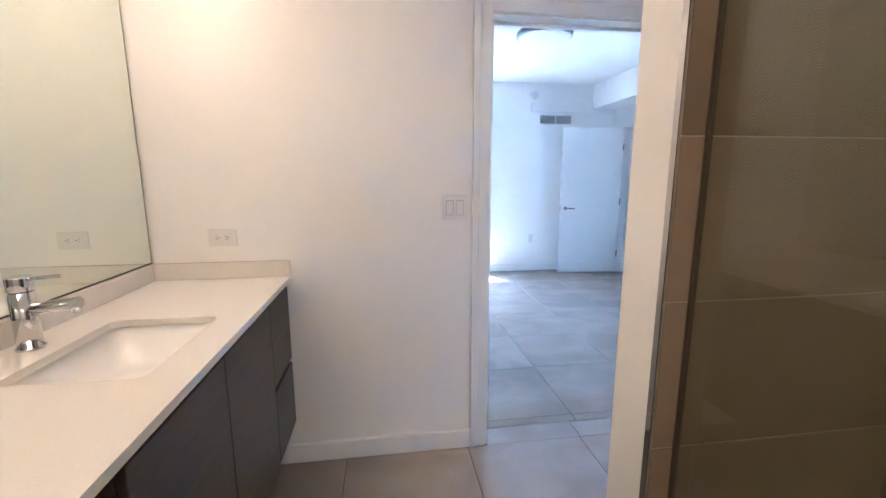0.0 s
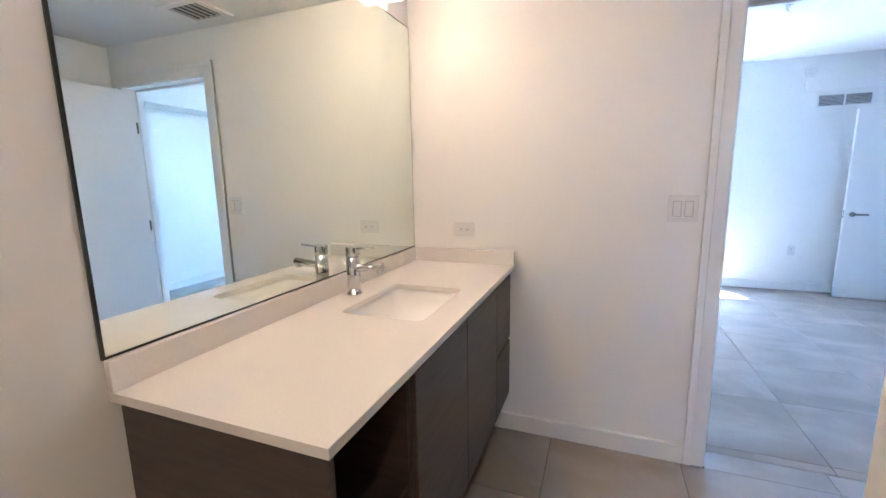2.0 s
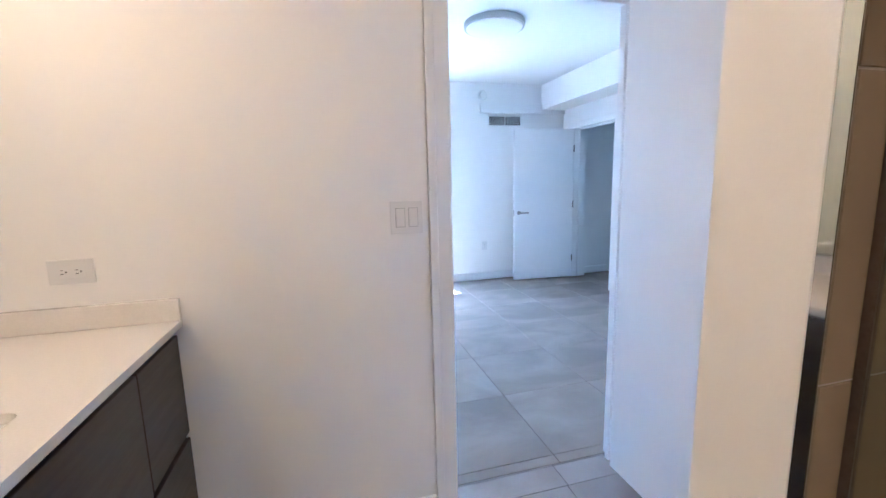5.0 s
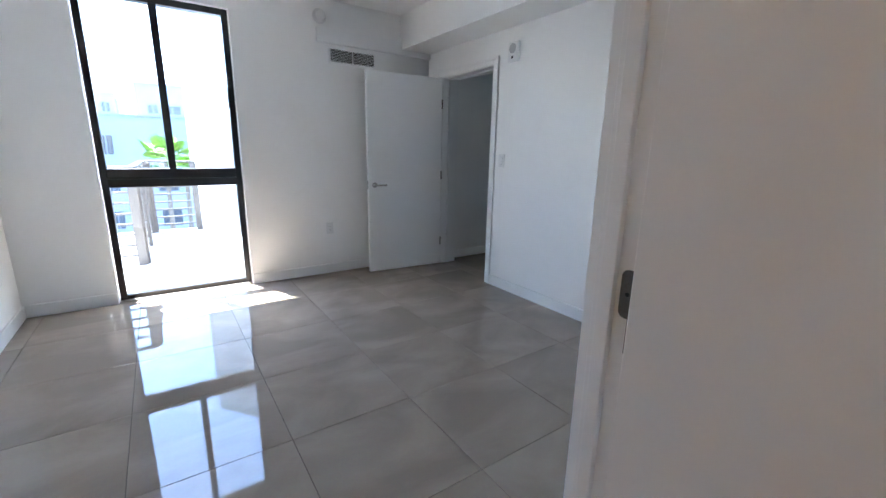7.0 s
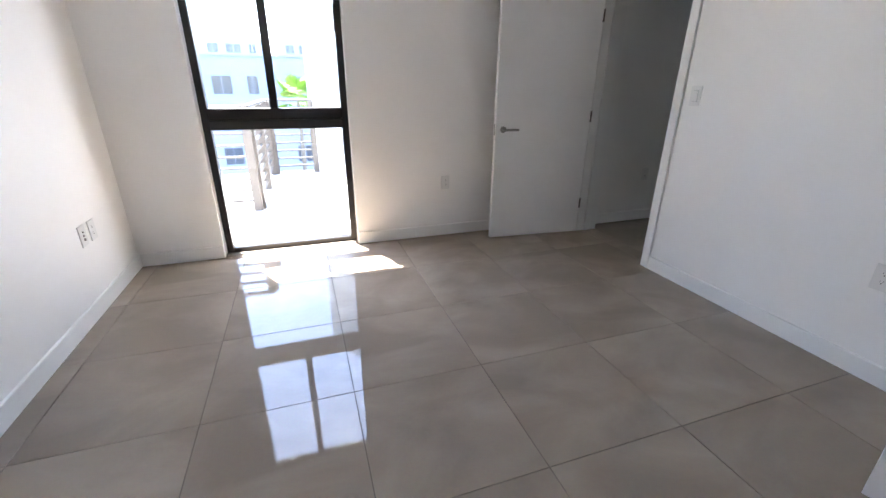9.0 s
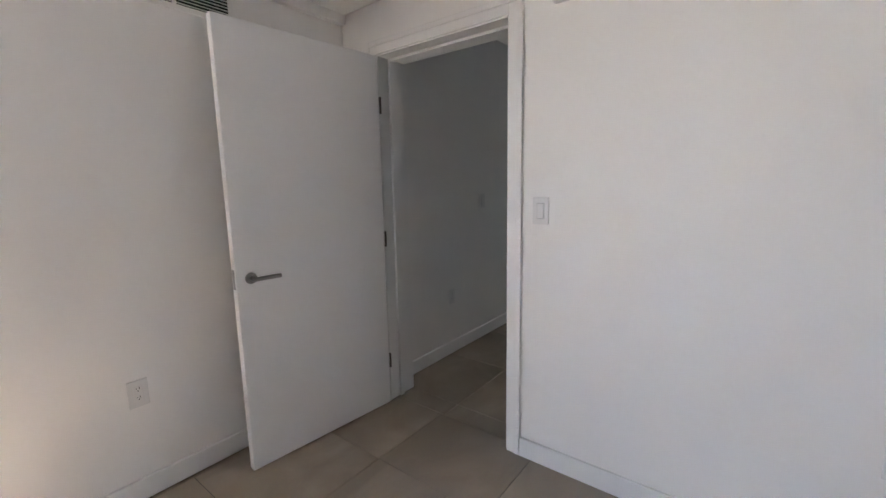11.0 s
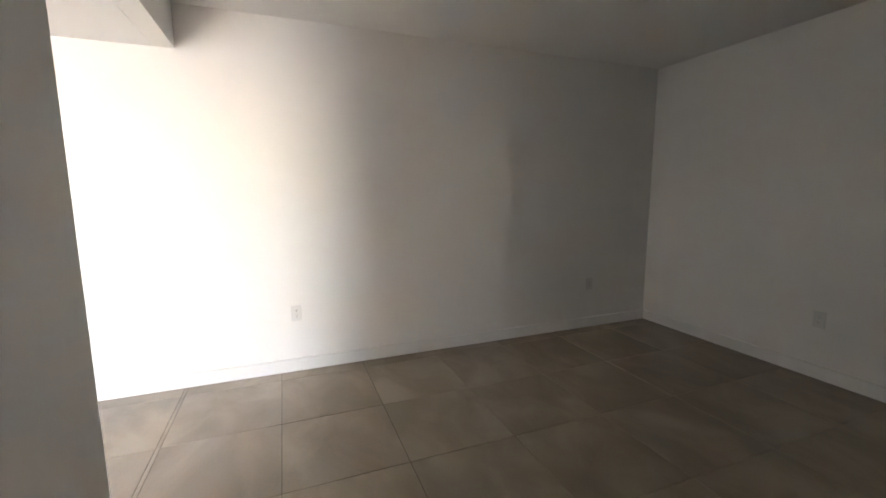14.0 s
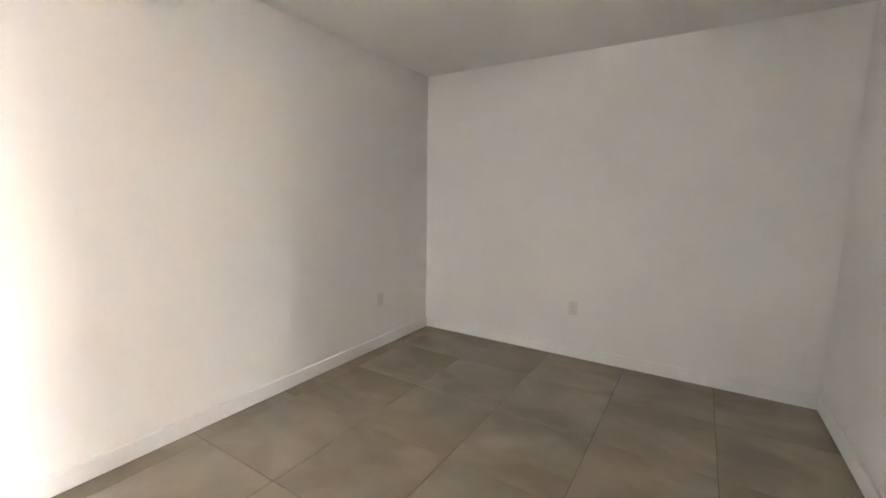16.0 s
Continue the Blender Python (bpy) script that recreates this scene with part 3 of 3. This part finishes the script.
# ---- electrical plates: local x across, z up, y out of the wall ----
def plate(name, at, turn, w, h, label, category, kind):
    p = thing(name, at, label, category, turn=turn)
    part("cover_plate", boxes((-w / 2, w / 2, 0.0, 0.0066, -h / 2, h / 2), bevel=0.0012), PLASTIC, p, "", False, True)
    if kind.startswith("rocker"):
        n = int(kind[-1])
        for k in range(n):
            c = (k - (n - 1) / 2) * 0.047
            part("rocker_frame", boxes((c - 0.0175, c + 0.0175, 0.0056, 0.0068, -0.0345, 0.0345)), GREYPLASTIC, p, "", False, True)
            part("rocker", boxes((c - 0.0155, c + 0.0155, 0.006, 0.0105, -0.0325, 0.0325), bevel=0.0015), PLASTIC, p, "", False, True)
        for z in (-0.048, 0.048):
            bm = bmesh.new()
            cyl(bm, (0, 0.005, z), (0, 0.0065, z), 0.003, n=12)
            part("screw", bm, GREYPLASTIC, p, "", False, True)
    elif kind in ("outlet", "outlet_flat"):
        flat = kind == "outlet_flat"
        a, b = (0.033, 0.0165) if flat else (0.0165, 0.033)
        part("insert", boxes((-a, a, 0.0056, 0.0072, -b, b), bevel=0.0006), PLASTIC, p, "", False, True)
        for s in (-1, 1):
            bm = bmesh.new()
            for dx, dz, hw, hh in ((-0.0055, 0.004, 0.001, 0.004), (0.0055, 0.004, 0.001, 0.0032), (0, -0.006, 0.0022, 0.0022)):
                x, z = (s * 0.019 + dz, dx) if flat else (dx, s * 0.019 + dz)
                hw, hh = (hh, hw) if flat else (hw, hh)
                box(bm, x - hw, x + hw, 0.0068, 0.0075, z - hh, z + hh)
            part("socket", bm, SHADOWGAP, p, "dark socket slots", False, True)
    elif kind == "jack":
        for z, r in ((0.022, 0.005), (0.0, 0.005), (-0.022, 0.0075)):
            bm = bmesh.new()
            cyl(bm, (0, 0.0045, z), (0, 0.012, z), r, n=16)
            part("jack", bm, NICKEL, p, "small metal jack", False, True)
    return p


plate("electrical_outlet", (0.301, 0, 1.115), 180, 0.118, 0.074, "white double outlet mounted sideways above the worktop", "outlet", "outlet_flat")
plate("light_switch", (1.325, 0, 1.233), 180, 0.118, 0.118, "white double rocker light switch beside the bathroom doorway", "light switch", "rocker2")
for at, turn, lab in (((3.119, WY, 0.48), 180, "white wall outlet below the return air grille"), ((RX, 1.446, 0.484), 90, "white wall outlet beside a media plate"),
                      ((WX, 3.36, 0.46), -90, "white wall outlet on the plain bedroom wall"), ((5.163, LY1, 0.464), 180, "white wall outlet on the hall wall"),
                      ((LX1, 0.333, 0.44), 90, "white wall outlet near the living room corner"), ((LX1, 3.09, 0.453), 90, "white wall outlet on the bright living room wall"),
                      ((6.185, LY0, 0.432), 0, "white wall outlet on the living room end wall")):
    plate("electrical_outlet", at, turn, 0.074, 0.118, lab, "outlet", "outlet")
plate("media_plate", (RX, 1.291, 0.485), 90, 0.082, 0.118, "white media wall plate with three jacks", "wall plate", "jack")
plate("media_plate", (WX, 3.24, 0.46), -90, 0.074, 0.118, "white media wall plate beside an outlet", "wall plate", "jack")
plate("light_switch", (RX, 2.605, 1.215), 90, 0.074, 0.118, "white single rocker light switch beside the hall doorway", "light switch", "rocker1")
plate("light_switch", (5.62, LY1, 1.20), 180, 0.074, 0.118, "white single rocker light switch on the hall wall", "light switch", "rocker1")


# ---- grilles, detectors, lamps ----
def grille(name, base, turn, w, h, columns, slats, label):
    """A framed grille with sloping blades; local x across, y out, z up."""
    g = thing(name, base, label, "air grille", turn=turn)
    e = 0.022
    part("frame", boxes((-w / 2, w / 2, 0, 0.008, -h / 2, -h / 2 + e), (-w / 2, w / 2, 0, 0.008, h / 2 - e, h / 2), (-w / 2, -w / 2 + e, 0, 0.008, -h / 2 + e, h / 2 - e),
                        (w / 2 - e, w / 2, 0, 0.008, -h / 2 + e, h / 2 - e), *[(-w / 2 + w * k / columns - 0.007, -w / 2 + w * k / columns + 0.007, 0, 0.007, -h / 2 + e, h / 2 - e) for k in range(1, columns)], bevel=0.001), TRIM, g, "", False, True)
    part("backing", boxes((-w / 2 + e, w / 2 - e, 0.0005, 0.0015, -h / 2 + e, h / 2 - e)), SHADOWGAP, g, "", False, True)
    for k in range(slats):
        z = -h / 2 + e + (h - 2 * e) * (k + 0.5) / slats
        bm = boxes((-w / 2 + e, w / 2 - e, -0.004, 0.004, -0.0007, 0.0007))
        bmesh.ops.transform(bm, matrix=Matrix.Translation((0, 0.005, z)) @ Matrix.Rotation(radians(-40), 4, "X"), verts=bm.verts)
        part("slat", bm, TRIM, g, "", False, True)
    return g


grille("return_air_grille", (3.43, WY, 2.176), 180, 0.50, 0.155, 2, 8, "white metal return air grille above the open door")
grille("supply_air_grille", (6.50, LY1, 2.47), 180, 0.20, 0.12, 1, 6, "small air grille in the hall ceiling drop")
vent = thing("exhaust_vent", (1.25, -0.22, HB), "white square exhaust vent in the bathroom ceiling", "vent")
part("frame", boxes((1.10, 1.40, -0.35, -0.31, HB - 0.012, HB), (1.10, 1.40, -0.13, -0.09, HB - 0.012, HB), (1.10, 1.14, -0.31, -0.13, HB - 0.012, HB), (1.36, 1.40, -0.31, -0.13, HB - 0.012, HB), bevel=0.002), TRIM, vent)
part("backing", boxes((1.14, 1.36, -0.31, -0.13, HB - 0.003, HB - 0.001)), SHADOWGAP, vent)
for k in range(5):
    part("slat", boxes((1.152 + 0.042 * k, 1.172 + 0.042 * k, -0.31, -0.13, HB - 0.011, HB - 0.008)), GREYPLASTIC, vent)

det = thing("smoke_detector", (3.108, WY, 2.50), "round white smoke detector on the wall above the grille", "smoke detector")
bm = bmesh.new()
cyl(bm, (3.108, WY, 2.50), (3.108, WY - 0.012, 2.50), 0.066, n=36, bevel=0.003)
part("base", bm, PLASTIC, det, "", True)
bm = bmesh.new()
cyl(bm, (3.108, WY - 0.011, 2.50), (3.108, WY - 0.042, 2.50), 0.056, 0.044, n=36, bevel=0.003)
part("dome", bm, PLASTIC, det, "", True)

horn = thing("fire_alarm_sounder", (RX, 2.50, 2.125), "white rectangular fire alarm sounder on the wall", "alarm")
part("housing", boxes((RX - 0.035, RX, 2.44, 2.56, 2.045, 2.205), bevel=0.008, seg=3), PLASTIC, horn)
bm = bmesh.new()
cyl(bm, (RX - 0.0352, 2.50, 2.15), (RX - 0.038, 2.50, 2.15), 0.040, n=32, bevel=0.001)
part("speaker", bm, GREYPLASTIC, horn, "", True)
part("strobe", boxes((RX - 0.039, RX - 0.0345, 2.49, 2.51, 2.07, 2.09), bevel=0.001), SHADOWGAP, horn)

disc = thing("ceiling_light", (2.47, 1.93, HR), "flat round white ceiling light, unlit", "ceiling light")
bm = bmesh.new()
cyl(bm, (2.47, 1.93, HR), (2.47, 1.93, HR - 0.045), 0.25, n=64, bevel=0.006)
part("rim", bm, GREYPLASTIC, disc, "thin satin rim", True)
bm = bmesh.new()
cyl(bm, (2.47, 1.93, HR - 0.04), (2.47, 1.93, HR - 0.052), 0.232, n=64, bevel=0.004)
part("diffuser", bm, DIFFUSER, disc, "", True)

# unseen lamp, added to lift the dark floor, worktop and shower tiles
spot = thing("unseen_fill_lamp", (1.15, -2.72, HB), "unseen small round ceiling fill lamp, added to brighten the bathroom", "downlight")
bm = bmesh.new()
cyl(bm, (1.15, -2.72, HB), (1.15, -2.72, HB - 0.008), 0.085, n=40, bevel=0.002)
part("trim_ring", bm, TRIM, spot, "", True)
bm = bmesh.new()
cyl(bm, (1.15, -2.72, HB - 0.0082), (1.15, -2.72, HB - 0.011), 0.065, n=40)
part("lens", bm, FILLGLOW, spot, "warm glowing lens", True)

# ---- shower ----
glass = thing("shower_screen", (1.60, -2.0, 0.02), "fixed clear glass shower screen", "shower screen")
part("pane", boxes((1.597, 1.605, -2.95, -1.19, 0.03, 2.1)), SHOWERGLASS, glass).visible_shadow = False
part("wall_channel", boxes((1.597, 1.605, -1.1885, -1.1785, 0.02, 2.1)), CHANNEL, glass, "dark wall channel")
structure("shower_kerb", boxes((1.55, 1.65, -2.97, -1.18, 0, 0.02), bevel=0.002), QUARTZ, "low pale shower threshold", "threshold")
structure("shower_edge_trim", boxes((1.5385, 1.5405, -1.181, -1.166, 0, HB)), CHROME, "slim metal tile edge trim", "edge trim")

# ---- kitchen corner ----
fridge = thing("refrigerator", (8.2, 4.75, 0), "tall dark steel refrigerator", "refrigerator")
part("body", boxes((7.86, 8.55, 4.42, 5.1, 0.03, 1.72), bevel=0.006), FRIDGE, fridge)
part("door", boxes((7.80, 7.855, 4.42, 5.1, 0.62, 1.72), bevel=0.006), FRIDGE, fridge)
part("drawer", boxes((7.80, 7.855, 4.42, 5.1, 0.05, 0.61), bevel=0.006), FRIDGE, fridge)
wallcab = thing("wall_cabinet", (8.2, 4.75, 1.85), "white kitchen wall cabinet above the refrigerator", "cabinet")
part("body", boxes((7.88, 8.55, 4.40, 5.1, 1.80, 2.27), bevel=0.002), TRIM, wallcab)
part("cabinet_door", boxes((7.86, 7.879, 4.40, 5.1, 1.80, 2.27), bevel=0.002), TRIM, wallcab)

# ---- balcony ----
structure("balcony_floor", boxes((-1.6, 3.3, WY + 0.22, 7.6, -0.35, -0.03)), DECK, "pale sunlit balcony floor", "balcony")
bm = boxes((-0.7, 0.7, -0.06, 0.06, -0.3, 3.4))
bmesh.ops.transform(bm, matrix=pose(2.62, 6.97, 0, 0, 0, -52), verts=bm.verts)
structure("wall_balcony", bm, STUCCO, "white stucco wall beside the balcony", "wall")


def railing(name, a, b, posts, label):
    """Flat-bar railing: posts, a handrail and eight flat rails between two points."""
    a, b = Vector(a), Vector(b)
    r = thing(name, (*a, -0.03), label, "railing", turn=math.degrees(math.atan2(b.y - a.y, b.x - a.x)))
    n = (b - a).length
    for k in range(posts):
        x = n * k / (posts - 1)
        part("post", boxes((x - 0.045, x + 0.045, -0.05, 0.05, 0.0, 1.07), bevel=0.003), RAILM, r, "", False, True)
    part("handrail", boxes((-0.03, n + 0.03, -0.035, 0.035, 1.07, 1.10), bevel=0.004), RAILM, r, "", False, True)
    for k in range(8):
        z = 0.10 + 0.118 * k
        part("rail", boxes((0, n, -0.02, 0.02, z, z + 0.022), bevel=0.002), RAILM, r, "", False, True)
    return r


railing("railing", (1.44, 5.36), (-1.5, 5.36), 4, "grey painted steel balcony railing with flat bars")
railing("railing", (1.46, 5.42), (1.50, 7.42), 3, "grey painted steel railing along the balcony")
railing("railing", (1.56, 7.46), (2.16, 7.46), 2, "short grey steel railing at the balcony end")

# ---- outside ----
structure("ground", boxes((-600, 600, -400, 900, -9.6, -9.5)), ASPHALT, "grey asphalt ground far below", "ground")


def facade(name, base, w, d, z0, z1, wall, holes, label):
    """A building with a parapet and set-in windows on the side that faces the balcony. holes: x, z, w, h."""
    b = thing(name, (*base, z0), label, "building")
    x, y = base
    part("wall", boxes((x - w / 2, x + w / 2, y, y + d, z0, z1)), wall, b)
    part("parapet", boxes((x - w / 2 - 0.08, x + w / 2 + 0.08, y - 0.12, y + 0.25, z1, z1 + 0.18)), wall, b)
    for hx, hz, hw, hh in holes:
        win = part("window", boxes((hx - hw / 2, hx + hw / 2, y - 0.01, y + 0.05, hz, hz + hh)), DARKGLASS, b, "dark window")
        part("frame", boxes((hx - hw / 2 - 0.06, hx - hw / 2, y - 0.06, y + 0.02, hz - 0.05, hz + hh + 0.05), (hx + hw / 2, hx + hw / 2 + 0.06, y - 0.06, y + 0.02, hz - 0.05, hz + hh + 0.05),
                            (hx - hw / 2, hx + hw / 2, y - 0.06, y + 0.02, hz + hh, hz + hh + 0.05), (hx - hw / 2, hx + hw / 2, y - 0.06, y + 0.02, hz - 0.05, hz), (hx - 0.03, hx + 0.03, y - 0.05, y + 0.02, hz, hz + hh)), BLUESTUCCO, win)
    return b


rows = [(hx, hz, hw, 1.55) for hz in (0.5, -2.7, -5.9) for hx, hw in ((-17.0, 1.7), (-13.5, 1.7), (-7.4, 1.2), (-4.2, 1.6), (-1.6, 0.9), (2.4, 1.5), (5.6, 1.6), (9.0, 1.6))]
facade("apartment_building", (-4, 45), 44, 12, -9.5, 3.7, BLUESTUCCO, rows, "pale blue-white apartment building with dark windows")
facade("penthouse", (-3.6, 49), 5.6, 6, 3.9, 5.7, BLUESTUCCO, [(-5.0, 4.2, 0.9, 0.8), (-3.2, 4.2, 1.3, 0.8), (-1.5, 4.2, 0.6, 0.8)], "pale rooftop storey with small windows")
facade("stair_tower", (3.0, 50), 4.6, 6, 3.9, 6.9, BLUESTUCCO, [(2.0, 4.3, 0.8, 0.8), (3.6, 4.3, 1.4, 0.8)], "pale blue rooftop tower with small windows")
awning = thing("awning", (2.6, 44.2, -2.6), "dull red window awning on the building opposite", "awning")
bm = boxes((1.7, 3.6, 43.9, 44.98, -1.2, -0.9))
part("cloth", bm, RED, awning)


def palm(base, height, spread, seed):
    rnd = random.Random(seed)
    x, y, z = base
    p = thing("palm_tree", base, "sunlit bright green fan palm outside the window", "palm tree")
    bm = bmesh.new()
    for k in range(8):
        cyl(bm, (x + 0.02 * k, y, z + height * k / 8), (x + 0.02 * (k + 1), y, z + height * (k + 1) / 8), 0.17 - 0.008 * k, 0.155 - 0.008 * k, 12)
    part("trunk", bm, BARK, p)
    bm = bmesh.new()
    top = Vector((x + 0.16, y, z + height))
    for k in range(34):
        yaw, lift = rnd.uniform(0, math.tau), rnd.uniform(-0.5, 1.35)
        out = Vector((math.cos(yaw) * math.cos(lift), math.sin(yaw) * math.cos(lift), math.sin(lift)))
        stem = spread * rnd.uniform(0.35, 0.6)
        hub = top + out * stem
        cyl(bm, top, hub, 0.012, 0.008, 5)
        side = out.cross(Vector((0, 0, 1))).normalized()
        up = side.cross(out)
        for j in range(13):
            a = radians(-82 + 164 * j / 12) + rnd.uniform(-0.05, 0.05)
            ray = (out * math.cos(a) + side * math.sin(a)).normalized()
            ln = spread * rnd.uniform(0.38, 0.5) * (1 - 0.25 * abs(a) / 1.4)
            w = ray.cross(up).normalized() * 0.022 * spread
            droop = Vector((0, 0, -0.22 * ln))
            v = [bm.verts.new(q) for q in (hub - w * 0.3, hub + w * 0.3, hub + ray * ln * 0.55 + w, hub + ray * ln + droop, hub + ray * ln * 0.55 - w)]
            bm.faces.new(v)
    part("crown", bm, LEAF, p)
    return p


palm((1.95, 27.0, -9.5), 9.9, 1.9, 3)
palm((2.9, 28.5, -9.5), 9.2, 1.4, 8)

# ---- floors ----
structure("floor", boxes((-T, 9.7, BY0 - T, WY + 0.21, -0.3, -0.004), (3.07, 9.6, WY + 0.21, 7.68, -0.3, -0.004)), GROUT, "grey grout bed under the floor tiles", "floor")
tile_meshes = {}


def tile_mesh(w, h, d, mat, gap):
    key = (round(w, 3), round(h, 3), d, mat.name)
    if key not in tile_meshes:
        bm = boxes((-w / 2 + gap / 2, w / 2 - gap / 2, -h / 2 + gap / 2, h / 2 - gap / 2, -d, 0))
        bmesh.ops.bevel(bm, geom=[e for e in bm.edges if all(abs(v.co.z) < 1e-6 for v in e.verts)], offset=0.0008, segments=1, affect="EDGES")
        tile_meshes[key] = mesh_of("tile", bm, mat)
    return tile_meshes[key]


def tiled_floor(name, x0, x1, y0, y1, gx, gy, mat, label):
    """Square tiles on the grid through (gx, gy), cut at the room's edges."""
    s = 0.6096
    f = tagged(thing(name, (x0, y0, 0), label, "floor"), kind="structure")

    def cuts(lo, hi, g):
        k = math.floor((lo - g) / s) + 1
        c = [lo]
        while g + k * s < hi - 0.005:
            if g + k * s > lo + 0.005:
                c.append(g + k * s)
            k += 1
        return c + [hi]
    xs, ys = cuts(x0, x1, gx), cuts(y0, y1, gy)
    for a, b in zip(xs, xs[1:]):
        for c, d in zip(ys, ys[1:]):
            t = new("tile", tile_mesh(b - a, d - c, 0.009, mat, 0.003))
            t.parent = f
            t.location = ((a + b) / 2 - x0, (c + d) / 2 - y0, 0)
    return f


tiled_floor("floor_bathroom", 0, BX1, BY0, -0.012, 0.787, -0.48, BATHTILE, "polished beige porcelain bathroom floor tiles")
tiled_floor("floor_threshold", DO0 + 0.01, DO1 - 0.01, -0.012, T + 0.012, 2.013, 5.0, BATHTILE, "cut beige tile strip in the bathroom doorway")
tiled_floor("floor_bedroom", WX, RX + 0.06, T + 0.012, WY, 2.668, 0.804, TILE, "polished grey porcelain bedroom floor tiles")
tiled_floor("floor_closet", BX1 + T, LX0 - T, -0.73, T + 0.01, 2.668, 0.804, TILE, "polished grey porcelain closet floor tiles")
tiled_floor("floor_living", RX + 0.06, LX1 + T, LY0, LY1 + T, 2.668 + 0.03, 0.78, TILE, "polished grey porcelain living room floor tiles")
tiled_floor("floor_kitchen", 3.07, 9.6, LY1 + T, 7.68, 2.668 + 0.03, 0.78, TILE, "polished grey porcelain kitchen floor tiles")


def tiled_wall(name, along0, along1, at, axis, label):
    """Wide shower tiles in level rows, proud of their grout; axis: the way the wall runs."""
    w, h, d = 0.61, 0.3205, 0.009
    base = (along0, at, 0) if axis == "x" else (at, along0, 0)
    f = tagged(thing(name, base, label, "wall tiling"), kind="structure")
    turn = pose(0, 0, 0, 90, 0, 0) if axis == "x" else pose(0, 0, 0, 90, 0, -90)
    back = bmesh.new()
    n = along1 - along0
    if axis == "x":
        box(back, along0, along1, at + 0.002, at + 0.0085, 0, HB - 0.002)
    else:
        box(back, at + 0.002, at + 0.0085, along0, along1, 0, HB - 0.002)
    part("grout_bed", back, PALEGROUT, f)
    k, z = 0, 0.806 - 3 * h
    while z < HB - 0.01:
        z0, z1 = max(z, 0.0), min(z + h, HB - 0.004)
        if z1 - z0 > 0.01:
            c = 0.0
            while c < n - 0.01:
                e = min(c + w, n)
                t = new("tile", tile_mesh(e - c, z1 - z0, d, SHOWERTILE, 0.003))
                t.parent = f
                m = (c + e) / 2
                t.matrix_local = Matrix.Translation((m, 0, (z0 + z1) / 2) if axis == "x" else (0, m, (z0 + z1) / 2)) @ turn
                c = e
        z += h
    return f


tiled_wall("shower_tiles_end", 1.548, BX1 - 0.012, -1.178, "x", "large brown shower wall tiles with fine pale joints")
tiled_wall("shower_tiles_side", BY0 + 0.002, -1.18, BX1 - 0.012, "y", "large brown shower side wall tiles with fine pale joints")
